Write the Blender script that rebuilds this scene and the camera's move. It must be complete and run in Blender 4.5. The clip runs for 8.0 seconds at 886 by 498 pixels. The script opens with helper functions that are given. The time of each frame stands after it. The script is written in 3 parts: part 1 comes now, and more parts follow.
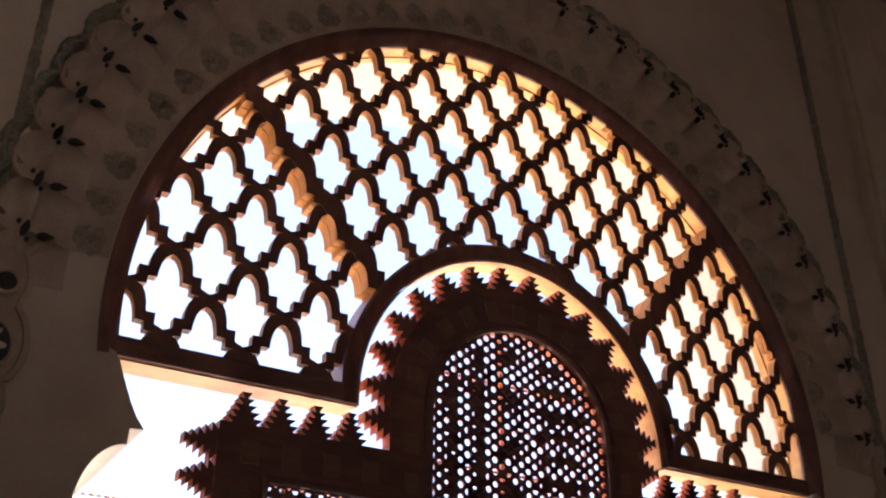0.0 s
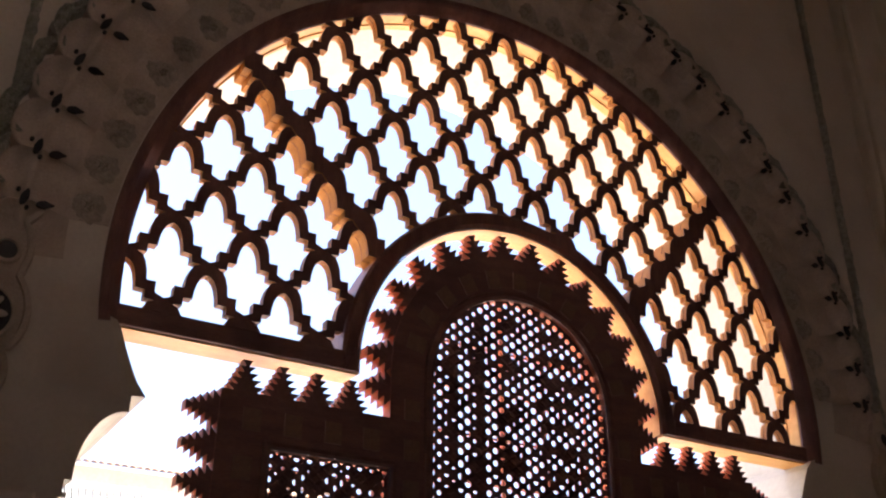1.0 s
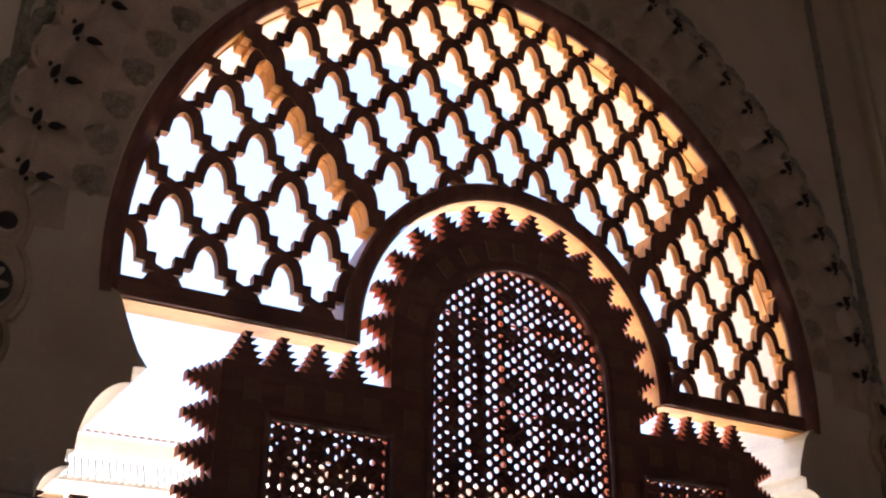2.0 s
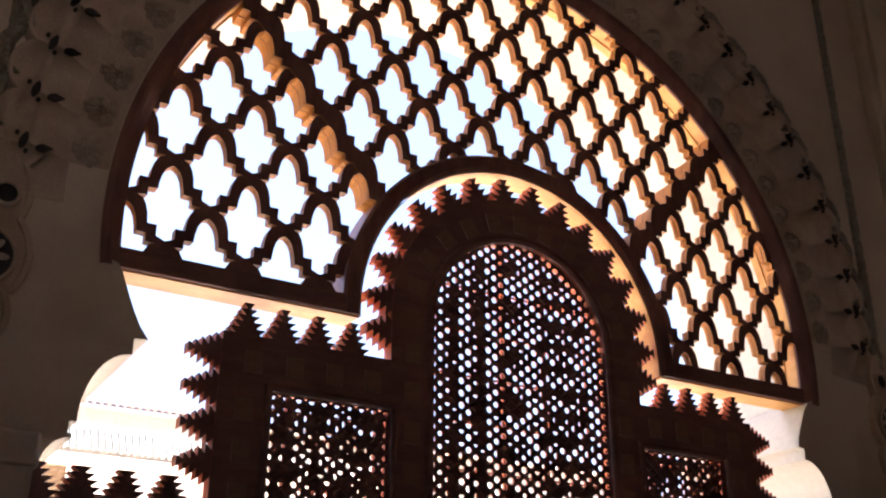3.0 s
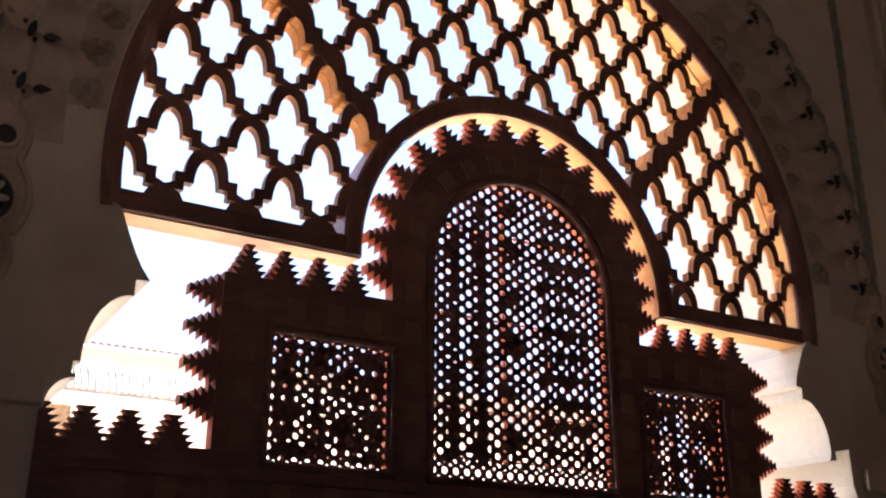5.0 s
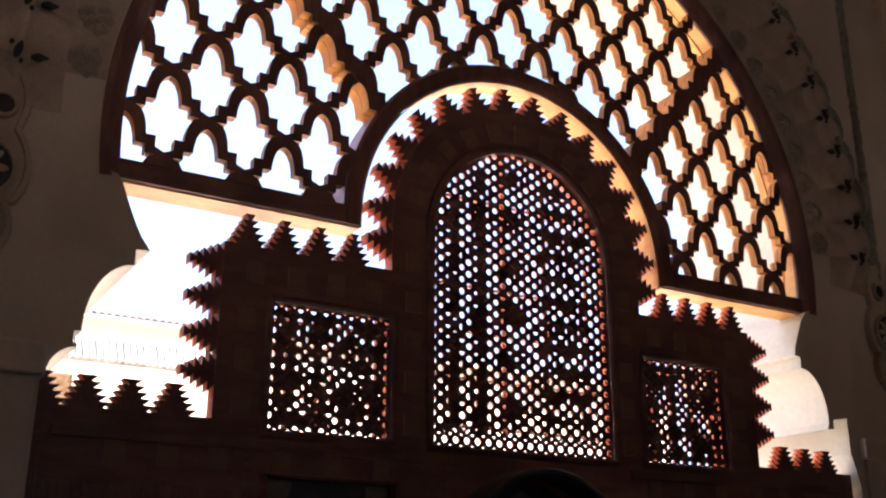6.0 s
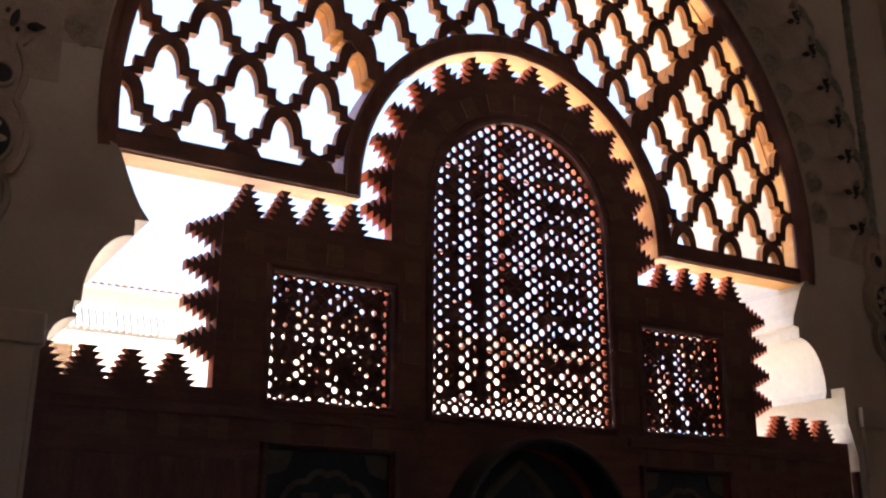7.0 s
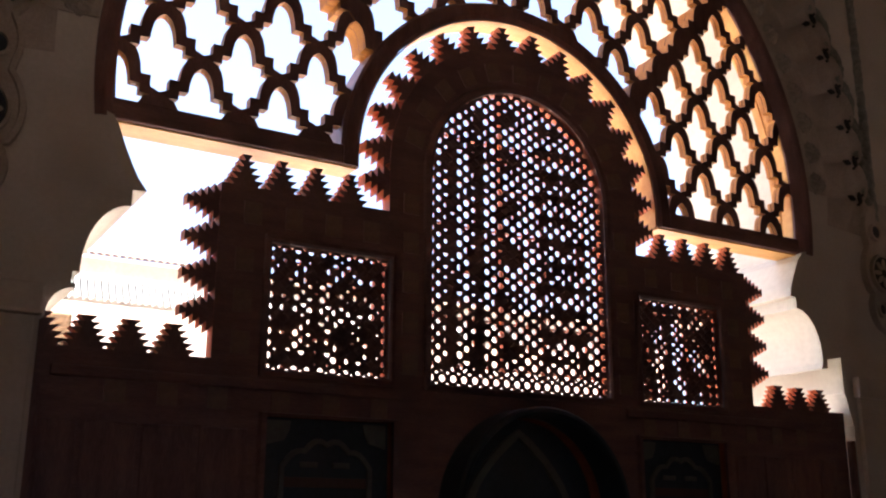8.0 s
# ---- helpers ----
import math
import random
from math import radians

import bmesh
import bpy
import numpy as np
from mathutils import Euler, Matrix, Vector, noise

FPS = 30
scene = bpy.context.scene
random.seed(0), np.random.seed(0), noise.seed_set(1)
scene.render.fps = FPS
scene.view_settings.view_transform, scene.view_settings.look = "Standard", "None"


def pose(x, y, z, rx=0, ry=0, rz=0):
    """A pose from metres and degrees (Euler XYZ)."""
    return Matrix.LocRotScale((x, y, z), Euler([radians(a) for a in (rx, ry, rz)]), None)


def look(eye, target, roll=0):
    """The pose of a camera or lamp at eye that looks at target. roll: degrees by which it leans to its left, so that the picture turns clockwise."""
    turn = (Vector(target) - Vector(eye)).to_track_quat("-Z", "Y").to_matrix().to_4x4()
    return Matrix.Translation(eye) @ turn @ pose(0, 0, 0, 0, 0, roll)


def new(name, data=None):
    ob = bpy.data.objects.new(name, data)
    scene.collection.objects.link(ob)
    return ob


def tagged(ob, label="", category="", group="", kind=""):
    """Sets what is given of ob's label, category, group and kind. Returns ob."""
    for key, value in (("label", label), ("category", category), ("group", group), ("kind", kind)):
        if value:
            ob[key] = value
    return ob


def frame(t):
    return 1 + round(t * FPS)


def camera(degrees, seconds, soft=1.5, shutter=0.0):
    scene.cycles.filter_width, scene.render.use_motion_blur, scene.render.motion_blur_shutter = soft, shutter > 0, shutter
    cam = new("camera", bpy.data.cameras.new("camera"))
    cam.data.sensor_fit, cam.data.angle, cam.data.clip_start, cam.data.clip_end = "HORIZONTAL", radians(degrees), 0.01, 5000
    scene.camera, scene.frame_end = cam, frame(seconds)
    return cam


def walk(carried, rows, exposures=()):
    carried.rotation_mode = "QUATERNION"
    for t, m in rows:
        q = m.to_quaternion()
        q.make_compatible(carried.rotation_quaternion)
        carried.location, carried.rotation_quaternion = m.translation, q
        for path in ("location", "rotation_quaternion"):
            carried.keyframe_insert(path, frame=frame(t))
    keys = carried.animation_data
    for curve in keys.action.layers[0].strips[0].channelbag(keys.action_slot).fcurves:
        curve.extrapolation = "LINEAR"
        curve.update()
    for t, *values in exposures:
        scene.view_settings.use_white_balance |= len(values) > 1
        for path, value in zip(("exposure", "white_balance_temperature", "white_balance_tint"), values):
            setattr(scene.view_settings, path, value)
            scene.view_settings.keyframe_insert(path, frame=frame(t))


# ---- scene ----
# ---- camera and its walk ----
cam = camera(47.0, 8.0, soft=2.2)
EYE = (-2.104, -2.951, 1.612)
# seconds, upward turn, lean, heading: the camera stands still and tilts slowly down
ROWS = [
    (0.0, 118.693, -0.265, -30.90),
    (0.5, 117.803, -0.258, -30.89),
    (1.0, 116.911, -0.250, -30.88),
    (1.5, 116.066, -0.243, -30.86),
    (3.0, 113.720, -0.232, -30.83),
    (3.5, 112.929, -0.226, -30.81),
    (4.0, 112.161, -0.222, -30.79),
    (4.5, 111.287, -0.218, -30.78),
    (6.0, 108.709, -0.200, -30.78),
    (6.5, 107.867, -0.185, -30.79),
    (7.0, 107.030, -0.178, -30.81),
    (7.5, 106.201, -0.165, -30.85),
    (8.0, 105.378, -0.153, -30.91),
]
walk(cam, [(t, pose(*EYE, rx, ry, rz)) for t, rx, ry, rz in ROWS], exposures=[(0.0, 2.80, 6050, 20), (8.0, 2.80, 6050, 20)])

# ---- world, sun, exposure ----
SUN_ELEV, SUN_ROT = radians(54), radians(260)
world = bpy.data.worlds.new("world")
scene.world = world
world.use_nodes = True
wn = world.node_tree
sky = wn.nodes.new("ShaderNodeTexSky")
sky.dust_density, sky.air_density = 5.0, 0.8
sky.sky_type, sky.sun_disc, sky.sun_elevation, sky.sun_rotation = "NISHITA", False, SUN_ELEV, SUN_ROT
wn.links.new(sky.outputs[0], wn.nodes["Background"].inputs[0])
wn.nodes["Background"].inputs[1].default_value = 0.122
sun_data = bpy.data.lights.new("sun", "SUN")
sun_data.energy, sun_data.angle, sun_data.color = 5.0, radians(0.55), (1.0, 0.94, 0.84)
sun = new("sun", sun_data)
sun_from = Vector((math.sin(SUN_ROT) * math.cos(SUN_ELEV), math.cos(SUN_ROT) * math.cos(SUN_ELEV), math.sin(SUN_ELEV)))
sun.matrix_world = look(sun_from * 60, (0, 0, 0))


# ---- materials ----
def material(name, low, high, rough=0.6, scale=8.0, fine=60.0, bump=0.15, stretch=(1, 1, 1), metal=0.0, grime=None, dist=0.01, sheen=0.5):
    """Two-scale noise colour between low and high, with fine relief; stretch lengthens the grain; sheen: how much it mirrors; grime: a third, blotchy colour."""
    m = bpy.data.materials.new(name)
    m.use_nodes = True
    t = m.node_tree
    b = t.nodes["Principled BSDF"]
    co = t.nodes.new("ShaderNodeTexCoord")
    mp = t.nodes.new("ShaderNodeMapping")
    mp.inputs["Scale"].default_value = stretch
    t.links.new(co.outputs["Object"], mp.inputs[0])
    n1 = t.nodes.new("ShaderNodeTexNoise")
    n1.inputs["Scale"].default_value, n1.inputs["Detail"].default_value = scale, 5
    n2 = t.nodes.new("ShaderNodeTexNoise")
    n2.inputs["Scale"].default_value, n2.inputs["Detail"].default_value = fine, 6
    t.links.new(mp.outputs[0], n1.inputs[0])
    t.links.new(mp.outputs[0], n2.inputs[0])
    add = t.nodes.new("ShaderNodeMath")
    add.operation = "MULTIPLY_ADD"
    add.inputs[1].default_value = 0.55
    half = t.nodes.new("ShaderNodeMath")
    half.operation = "MULTIPLY"
    half.inputs[1].default_value = 0.45
    t.links.new(n2.outputs[0], half.inputs[0])
    t.links.new(n1.outputs[0], add.inputs[0])
    t.links.new(half.outputs[0], add.inputs[2])
    ramp = t.nodes.new("ShaderNodeValToRGB")
    ramp.color_ramp.elements[0].position, ramp.color_ramp.elements[0].color = 0.34, (*low, 1)
    ramp.color_ramp.elements[1].position, ramp.color_ramp.elements[1].color = 0.66, (*high, 1)
    t.links.new(add.outputs[0], ramp.inputs[0])
    colour = ramp.outputs[0]
    if grime:
        n3 = t.nodes.new("ShaderNodeTexNoise")
        n3.inputs["Scale"].default_value, n3.inputs["Detail"].default_value = 2.3, 7
        t.links.new(co.outputs["Object"], n3.inputs[0])
        r3 = t.nodes.new("ShaderNodeValToRGB")
        r3.color_ramp.elements[0].position, r3.color_ramp.elements[1].position = 0.52, 0.72
        t.links.new(n3.outputs[0], r3.inputs[0])
        mix = t.nodes.new("ShaderNodeMix")
        mix.data_type = "RGBA"
        t.links.new(r3.outputs[0], mix.inputs[0])
        t.links.new(colour, mix.inputs[6])
        mix.inputs[7].default_value = (*grime, 1)
        colour = mix.outputs[2]
    t.links.new(colour, b.inputs["Base Color"])
    b.inputs["Specular IOR Level"].default_value = sheen
    b.inputs["Roughness"].default_value, b.inputs["Metallic"].default_value = rough, metal
    bp = t.nodes.new("ShaderNodeBump")
    bp.inputs["Strength"].default_value, bp.inputs["Distance"].default_value = bump, dist
    t.links.new(add.outputs[0], bp.inputs["Height"])
    t.links.new(bp.outputs[0], b.inputs["Normal"])
    return m


# cedar of the fret edges: the daylight they catch is in the colour
WOOD_LIT = material("cedar_wood", (0.27, 0.112, 0.030), (0.45, 0.20, 0.052), 0.5, 5, 45, 0.2, (6, 6, 1), grime=(0.22, 0.085, 0.024), dist=0.004, sheen=0.12)
DARK_CEDAR = material("dark_stained_cedar", (0.155, 0.074, 0.063), (0.28, 0.142, 0.115), 0.48, 5, 45, 0.2, (6, 6, 1), grime=(0.11, 0.056, 0.05), dist=0.004, sheen=0.3)
DARK_CEDAR_H = material("dark_cedar_level_grain", (0.155, 0.074, 0.063), (0.28, 0.142, 0.115), 0.48, 5, 45, 0.2, (1, 6, 6), grime=(0.11, 0.056, 0.05), dist=0.004, sheen=0.3)
SPOT = material("faded_painted_wood", (0.19, 0.10, 0.074), (0.29, 0.158, 0.112), 0.55, 9, 60, 0.2, grime=(0.12, 0.06, 0.04), dist=0.003)
# amber and red edges: warm light on them is put into the colour
WOOD_AMBER_LIT = material("amber_lit_cedar_edge", (0.36, 0.155, 0.032), (0.54, 0.25, 0.058), 0.6, 5, 45, 0.2, (6, 6, 1), grime=(0.27, 0.10, 0.022), dist=0.004, sheen=0.1)
WOOD_RED_LIT = material("red_lit_cedar_edge", (0.40, 0.108, 0.05), (0.58, 0.172, 0.075), 0.55, 5, 45, 0.2, (6, 6, 1), dist=0.004, sheen=0.15)
# linings and undersides: the bounced daylight on them is put into this pale tone
WOOD_PALE_LIT = material("pale_lit_cedar", (0.48, 0.255, 0.075), (0.63, 0.37, 0.125), 0.5, 6, 50, 0.15, (1, 5, 5), grime=(0.30, 0.105, 0.022), dist=0.003, sheen=0.2)
STUCCO = material("stucco", (0.62, 0.53, 0.435), (0.72, 0.63, 0.535), 0.85, 3, 70, 0.25, grime=(0.55, 0.46, 0.37), dist=0.006)
CARVED = material("carved_plaster", (0.43, 0.335, 0.265), (0.60, 0.485, 0.39), 0.85, 14, 120, 0.5, grime=(0.36, 0.30, 0.235), dist=0.006)
MEDALLION = material("grey_weathered_medallion", (0.27, 0.228, 0.182), (0.52, 0.43, 0.345), 0.9, 30, 110, 0.9, grime=(0.33, 0.28, 0.22), dist=0.012)
CORD = material("weathered_carving", (0.19, 0.19, 0.15), (0.42, 0.39, 0.32), 0.9, 40, 160, 0.9, grime=(0.24, 0.24, 0.19), dist=0.01)
# dark inlay of the discs, also the painted shade of the slots
INLAY_SHADE = material("dark_inlay_and_slot_shade", (0.010, 0.010, 0.011), (0.025, 0.025, 0.028), 0.5, 20, 120, 0.1)
REVEAL = material("lime_plaster", (0.39, 0.388, 0.33), (0.475, 0.472, 0.41), 0.8, 2, 40, 0.15, grime=(0.38, 0.355, 0.31), dist=0.004)
FLOOR = material("floor_tile", (0.34, 0.21, 0.14), (0.46, 0.31, 0.21), 0.35, 2, 30, 0.1)
CEILING = material("ceiling_plaster", (0.40, 0.30, 0.22), (0.50, 0.39, 0.29), 0.9, 2, 50, 0.1)
PAVING = material("paving", (0.66, 0.54, 0.42), (0.78, 0.67, 0.54), 0.8, 0.7, 9, 0.2)
# for the set-back courtyard wall: its shade is put into this darker colour
OCHRE_SHADE = material("shade_toned_limewash", (0.27, 0.225, 0.17), (0.35, 0.30, 0.23), 0.85, 0.8, 14, 0.15)
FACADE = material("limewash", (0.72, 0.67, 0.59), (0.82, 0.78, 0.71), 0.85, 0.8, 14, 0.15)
TILE = material("glazed_tile", (0.50, 0.53, 0.49), (0.64, 0.66, 0.61), 0.3, 2, 30, 0.1)
STONE_AND_SHADE = material("ochre_stone_and_tile_shade", (0.24, 0.16, 0.085), (0.36, 0.25, 0.14), 0.9, 6, 50, 0.5, grime=(0.20, 0.13, 0.07), dist=0.02)
# mortar of the pier, also the grey that darkens the eaves
BED_SHADE = material("mortar_and_eave_shade", (0.15, 0.145, 0.135), (0.24, 0.23, 0.21), 0.9, 3, 30, 0.3)
PAINT = material("painted_panel", (0.022, 0.028, 0.032), (0.045, 0.055, 0.058), 0.4, 6, 60, 0.1)
PAINT_LIGHT = material("painted_ornament", (0.10, 0.087, 0.067), (0.165, 0.145, 0.11), 0.6, 12, 80, 0.1)
PAINT_RED = material("painted_border", (0.085, 0.045, 0.03), (0.13, 0.065, 0.045), 0.6, 12, 80, 0.1)


# ---- helpers for building ----
def part(name, bm, mat, parent=None, label="", smooth=False, edge=None):
    """One bmesh as one mesh object, under parent if given; edge: another material for its sawn edges."""
    bmesh.ops.recalc_face_normals(bm, faces=bm.faces)
    me = bpy.data.meshes.new(name)
    bm.to_mesh(me)
    bm.free()
    me.materials.append(mat)
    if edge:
        # wood edges get a brighter colour that carries their daylight; fronts are dark
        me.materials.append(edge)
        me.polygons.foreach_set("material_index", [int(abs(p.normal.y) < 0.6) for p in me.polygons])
    if smooth:
        me.polygons.foreach_set("use_smooth", [True] * len(me.polygons))
    ob = new(name, me)
    ob.parent = parent
    return tagged(ob, label)


def again(ob, m, parent=None):
    """Another object on the same mesh, at m."""
    o = new(ob.name.split(".")[0], ob.data)
    o.parent, o.matrix_basis = parent, m
    return o


def empty(name, at, label, category, group="", kind=""):
    ob = new(name)
    ob.location = at
    return tagged(ob, label, category, group, kind)


def box(bm, x0, x1, y0, y1, z0, z1, bevel=0.0):
    r = bmesh.ops.create_cube(bm, size=1, matrix=Matrix.LocRotScale(((x0 + x1) / 2, (y0 + y1) / 2, (z0 + z1) / 2), None, (x1 - x0, y1 - y0, z1 - z0)))
    if bevel:
        edges = list({e for v in r["verts"] for e in v.link_edges})
        bmesh.ops.bevel(bm, geom=edges, offset=bevel, segments=2, affect="EDGES", profile=0.6)


def plate(bm, loops, y0, y1):
    """A board in the wall's plane from y0 to y1: the first loop of (x, z) is its outline, the others are holes in it."""
    edges = []
    for loop in loops:
        vs = [bm.verts.new((x, y0, z)) for x, z in loop]
        edges += [bm.edges.new((vs[i], vs[i - 1])) for i in range(len(vs))]
    faces = [g for g in bmesh.ops.triangle_fill(bm, use_beauty=True, edges=edges)["geom"] if isinstance(g, bmesh.types.BMFace)]
    ext = bmesh.ops.extrude_face_region(bm, geom=faces, use_keep_orig=True)
    bmesh.ops.translate(bm, verts=[g for g in ext["geom"] if isinstance(g, bmesh.types.BMVert)], vec=(0, y1 - y0, 0))


def arc(cx, cz, r, a0, a1, n, rz=None):
    return [(cx + r * math.cos(radians(a0 + (a1 - a0) * i / n)), cz + (rz or r) * math.sin(radians(a0 + (a1 - a0) * i / n))) for i in range(n + 1)]


def swept(bm, path, profile, closed=False):
    """Sweeps a closed profile of (across, y) along a path of (x, z) in the wall's plane; across is to the path's left."""
    rings, n = [], len(path)
    for i, (x, z) in enumerate(path):
        a, b = path[max(i - 1, 0)], path[min(i + 1, n - 1)]
        if closed:
            a, b = path[i - 1], path[(i + 1) % n]
        d = Vector((b[0] - a[0], b[1] - a[1])).normalized()
        rings.append([bm.verts.new((x - d.y * u, y, z + d.x * u)) for u, y in profile])
    k = len(profile)
    for i in range(n if closed else n - 1):
        p, q = rings[i], rings[(i + 1) % n]
        for j in range(k):
            bm.faces.new((p[j], p[(j + 1) % k], q[(j + 1) % k], q[j]))
    if not closed:
        bm.faces.new(rings[0])
        bm.faces.new(rings[-1][::-1])


def worn(bm, amount, scale):
    """Moves the vertices a little to and fro, as worn carving is."""
    for v in bm.verts:
        v.co += noise.noise_vector(v.co * scale) * amount


def mirror(points):
    return [(-x, z) for x, z in reversed(points)]


# ---- the place's measures ----
ZC = 3.0            # centre of the great arch
R_IN, R_OUT = 1.5, 1.585
FAN_Z = 2.797       # underside of the fanlight
ZI, R2 = 2.84, 0.678    # the inner arch of the fanlight
WALL_Y0, WALL_Y1 = -0.03, 0.70
ROOM_X, ROOM_Y, ROOM_Z = 5.0, -6.5, 6.3

# ---- large structure ----
ground = bmesh.new()
bmesh.ops.create_grid(ground, x_segments=1, y_segments=1, size=900, matrix=pose(0, 0, -0.12))
tagged(part("ground", ground, PAVING), "pale beige sunlit stone paving of the courtyard", "ground", kind="structure")
bm = bmesh.new()
box(bm, -ROOM_X - 0.3, ROOM_X + 0.3, ROOM_Y - 0.3, WALL_Y1, -0.1, 0.0)
tagged(part("floor", bm, FLOOR), "dim beige tiled floor of the hall", "floor", kind="structure")
bm = bmesh.new()
box(bm, -ROOM_X - 0.3, ROOM_X + 0.3, ROOM_Y - 0.3, WALL_Y1, ROOM_Z, ROOM_Z + 0.3)
tagged(part("ceiling", bm, CEILING), "plain plaster ceiling of the hall in shade", "ceiling", kind="structure")

side = [(1.646, 0.0), (1.646, 2.165), (1.634, 2.175)] + arc(1.558, 2.18, 0.076, 0, 90, 8, 0.084) + [(1.558, 2.275), (1.572, 2.275), (1.572, 2.31), (1.552, 2.31)]
side += arc(1.425, 2.32, 0.127, 0, 90, 12, 0.205) + [(1.425, 2.575), (1.383, 2.578)]
low = math.degrees(math.asin((FAN_Z + 0.02 - ZC) / 1.56))
side += [(1.383 + 0.10 * (i / 5) ** 0.75, 2.578 + 0.195 * i / 5) for i in range(1, 6)] + [(1.50, 2.80)]
# the east jamb has a deeper notch over its impost
east = [(1.726, 0.0), (1.726, 2.05), (1.690, 2.172), (1.682, 2.19), (1.682, 2.344), (1.594, 2.330), (1.592, 2.290), (1.552, 2.286)]
east += [(x, z) for x, z in arc(1.425, 2.335, 0.139, -6, 90, 14, 0.203)] + [(1.427, 2.586), (1.394, 2.590), (1.402, 2.63), (1.428, 2.69), (1.462, 2.76), (1.50, 2.80)]
opening = east + arc(0, ZC, 1.56, low, 180 - low, 72) + mirror(side)
front = [(-ROOM_X - 0.3, -0.1), (-ROOM_X - 0.3, ROOM_Z), (ROOM_X + 0.3, ROOM_Z), (ROOM_X + 0.3, -0.1), (1.726, -0.1)] + opening + [(-1.646, -0.1)]
bm = bmesh.new()
plate(bm, [front], WALL_Y0, WALL_Y1)
tagged(part("wall_north", bm, STUCCO, edge=REVEAL), "thick cream plaster wall with a horseshoe arch opening", "wall", kind="structure")
for name, b in (("wall_west", (-ROOM_X - 0.3, -ROOM_X, ROOM_Y, WALL_Y0, 0, ROOM_Z)), ("wall_east", (ROOM_X, ROOM_X + 0.3, ROOM_Y, WALL_Y0, 0, ROOM_Z))):
    bm = bmesh.new()
    box(bm, *b)
    tagged(part(name, bm, STUCCO), "plain beige plaster wall of the hall", "wall", kind="structure")
# the opening is added out of view, to let daylight into the hall
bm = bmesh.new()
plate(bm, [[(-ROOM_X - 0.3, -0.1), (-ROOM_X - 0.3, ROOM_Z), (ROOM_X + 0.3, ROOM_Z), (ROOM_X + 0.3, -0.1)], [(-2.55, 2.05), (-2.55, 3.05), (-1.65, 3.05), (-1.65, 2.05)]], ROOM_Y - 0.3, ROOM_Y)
tagged(part("wall_south", bm, STUCCO), "plain beige plaster wall with an added unseen opening to light the hall", "wall", kind="structure")

# ---- fanlight: ring, sill bars, inner arch, dividers and three fretwork panels ----
fan = empty("fanlight", (0, 0, FAN_Z), "cedar fretwork fanlight with backlit star-shaped openings filling the horseshoe arch", "window")


def fan_part(name, bm, mat, label="", edge=None):
    bmesh.ops.translate(bm, verts=bm.verts, vec=(0, 0, -FAN_Z))
    return part(name, bm, mat, fan, label, edge=edge)


a_low = math.degrees(math.asin((FAN_Z - ZC) / R_IN))
bm = bmesh.new()
swept(bm, arc(0, ZC, R_IN, a_low, 180 - a_low, 96), [(0, 0.115), (0, 0.0), (-0.010, -0.010), (-0.036, -0.032), (-0.048, -0.038), (-0.070, -0.038), (-0.070, 0.05), (-0.058, 0.05), (-0.058, 0.115)])
fan_part("outer_frame", bm, DARK_CEDAR)
bm = bmesh.new()
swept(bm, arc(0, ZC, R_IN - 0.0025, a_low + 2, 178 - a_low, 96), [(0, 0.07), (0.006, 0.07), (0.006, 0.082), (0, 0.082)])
fan_part("frame_bead", bm, WOOD_PALE_LIT)
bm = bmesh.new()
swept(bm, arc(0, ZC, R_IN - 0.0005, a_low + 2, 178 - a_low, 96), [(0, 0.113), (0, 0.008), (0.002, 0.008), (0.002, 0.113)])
fan_part("frame_lining", bm, WOOD_PALE_LIT, "cedar lining of the outer frame, pale to carry its bounced daylight")
bm = bmesh.new()
swept(bm, [(x, z) for x, z in [(R2, FAN_Z)] + arc(0, ZI, R2, 0, 180, 64) + [(-R2, FAN_Z)]], [(0, 0.115), (0, 0), (-0.012, -0.012), (-0.055, -0.012), (-0.066, 0), (-0.066, 0.115)])
fan_part("inner_frame", bm, DARK_CEDAR)
for s in (-1, 1):
    bm = bmesh.new()
    x0, x1 = sorted((s * (R2 + 0.058), s * 1.505))
    box(bm, x0, x1, -0.010, 0.115, FAN_Z, FAN_Z + 0.068, 0.006)
    fan_part("sill_bar", bm, DARK_CEDAR_H)
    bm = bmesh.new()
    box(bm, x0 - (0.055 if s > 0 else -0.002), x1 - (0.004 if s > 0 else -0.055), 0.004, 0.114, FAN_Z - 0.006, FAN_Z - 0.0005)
    fan_part("soffit_board", bm, WOOD_PALE_LIT, "cedar underside board, pale to carry its bounced daylight")
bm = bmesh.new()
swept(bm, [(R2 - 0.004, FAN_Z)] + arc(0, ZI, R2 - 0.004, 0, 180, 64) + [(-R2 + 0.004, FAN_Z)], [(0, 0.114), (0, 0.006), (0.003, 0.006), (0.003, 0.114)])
fan_part("arch_lining", bm, WOOD_PALE_LIT, "cedar lining of the inner arch, pale to carry its bounced daylight")

DX, DZ = 0.1325, 0.1565
OUTER = [(0, -0.08), (0.21, 0.01), (0.366, 0.07), (0.46, 0.2), (0.52, 0.39), (0.545, 0.6), (0.66, 0.6), (0.78, 0.6), (0.78, 0.72), (0.78, 0.84), (1.0, 0.92)]
INNER = [(0, 0.22), (0.08, 0.25), (0.17, 0.325), (0.24, 0.46), (0.285, 0.63), (0.31, 0.81), (0.425, 0.815), (0.54, 0.82), (0.54, 0.92), (0.54, 1.0), (0.79, 1.01)]


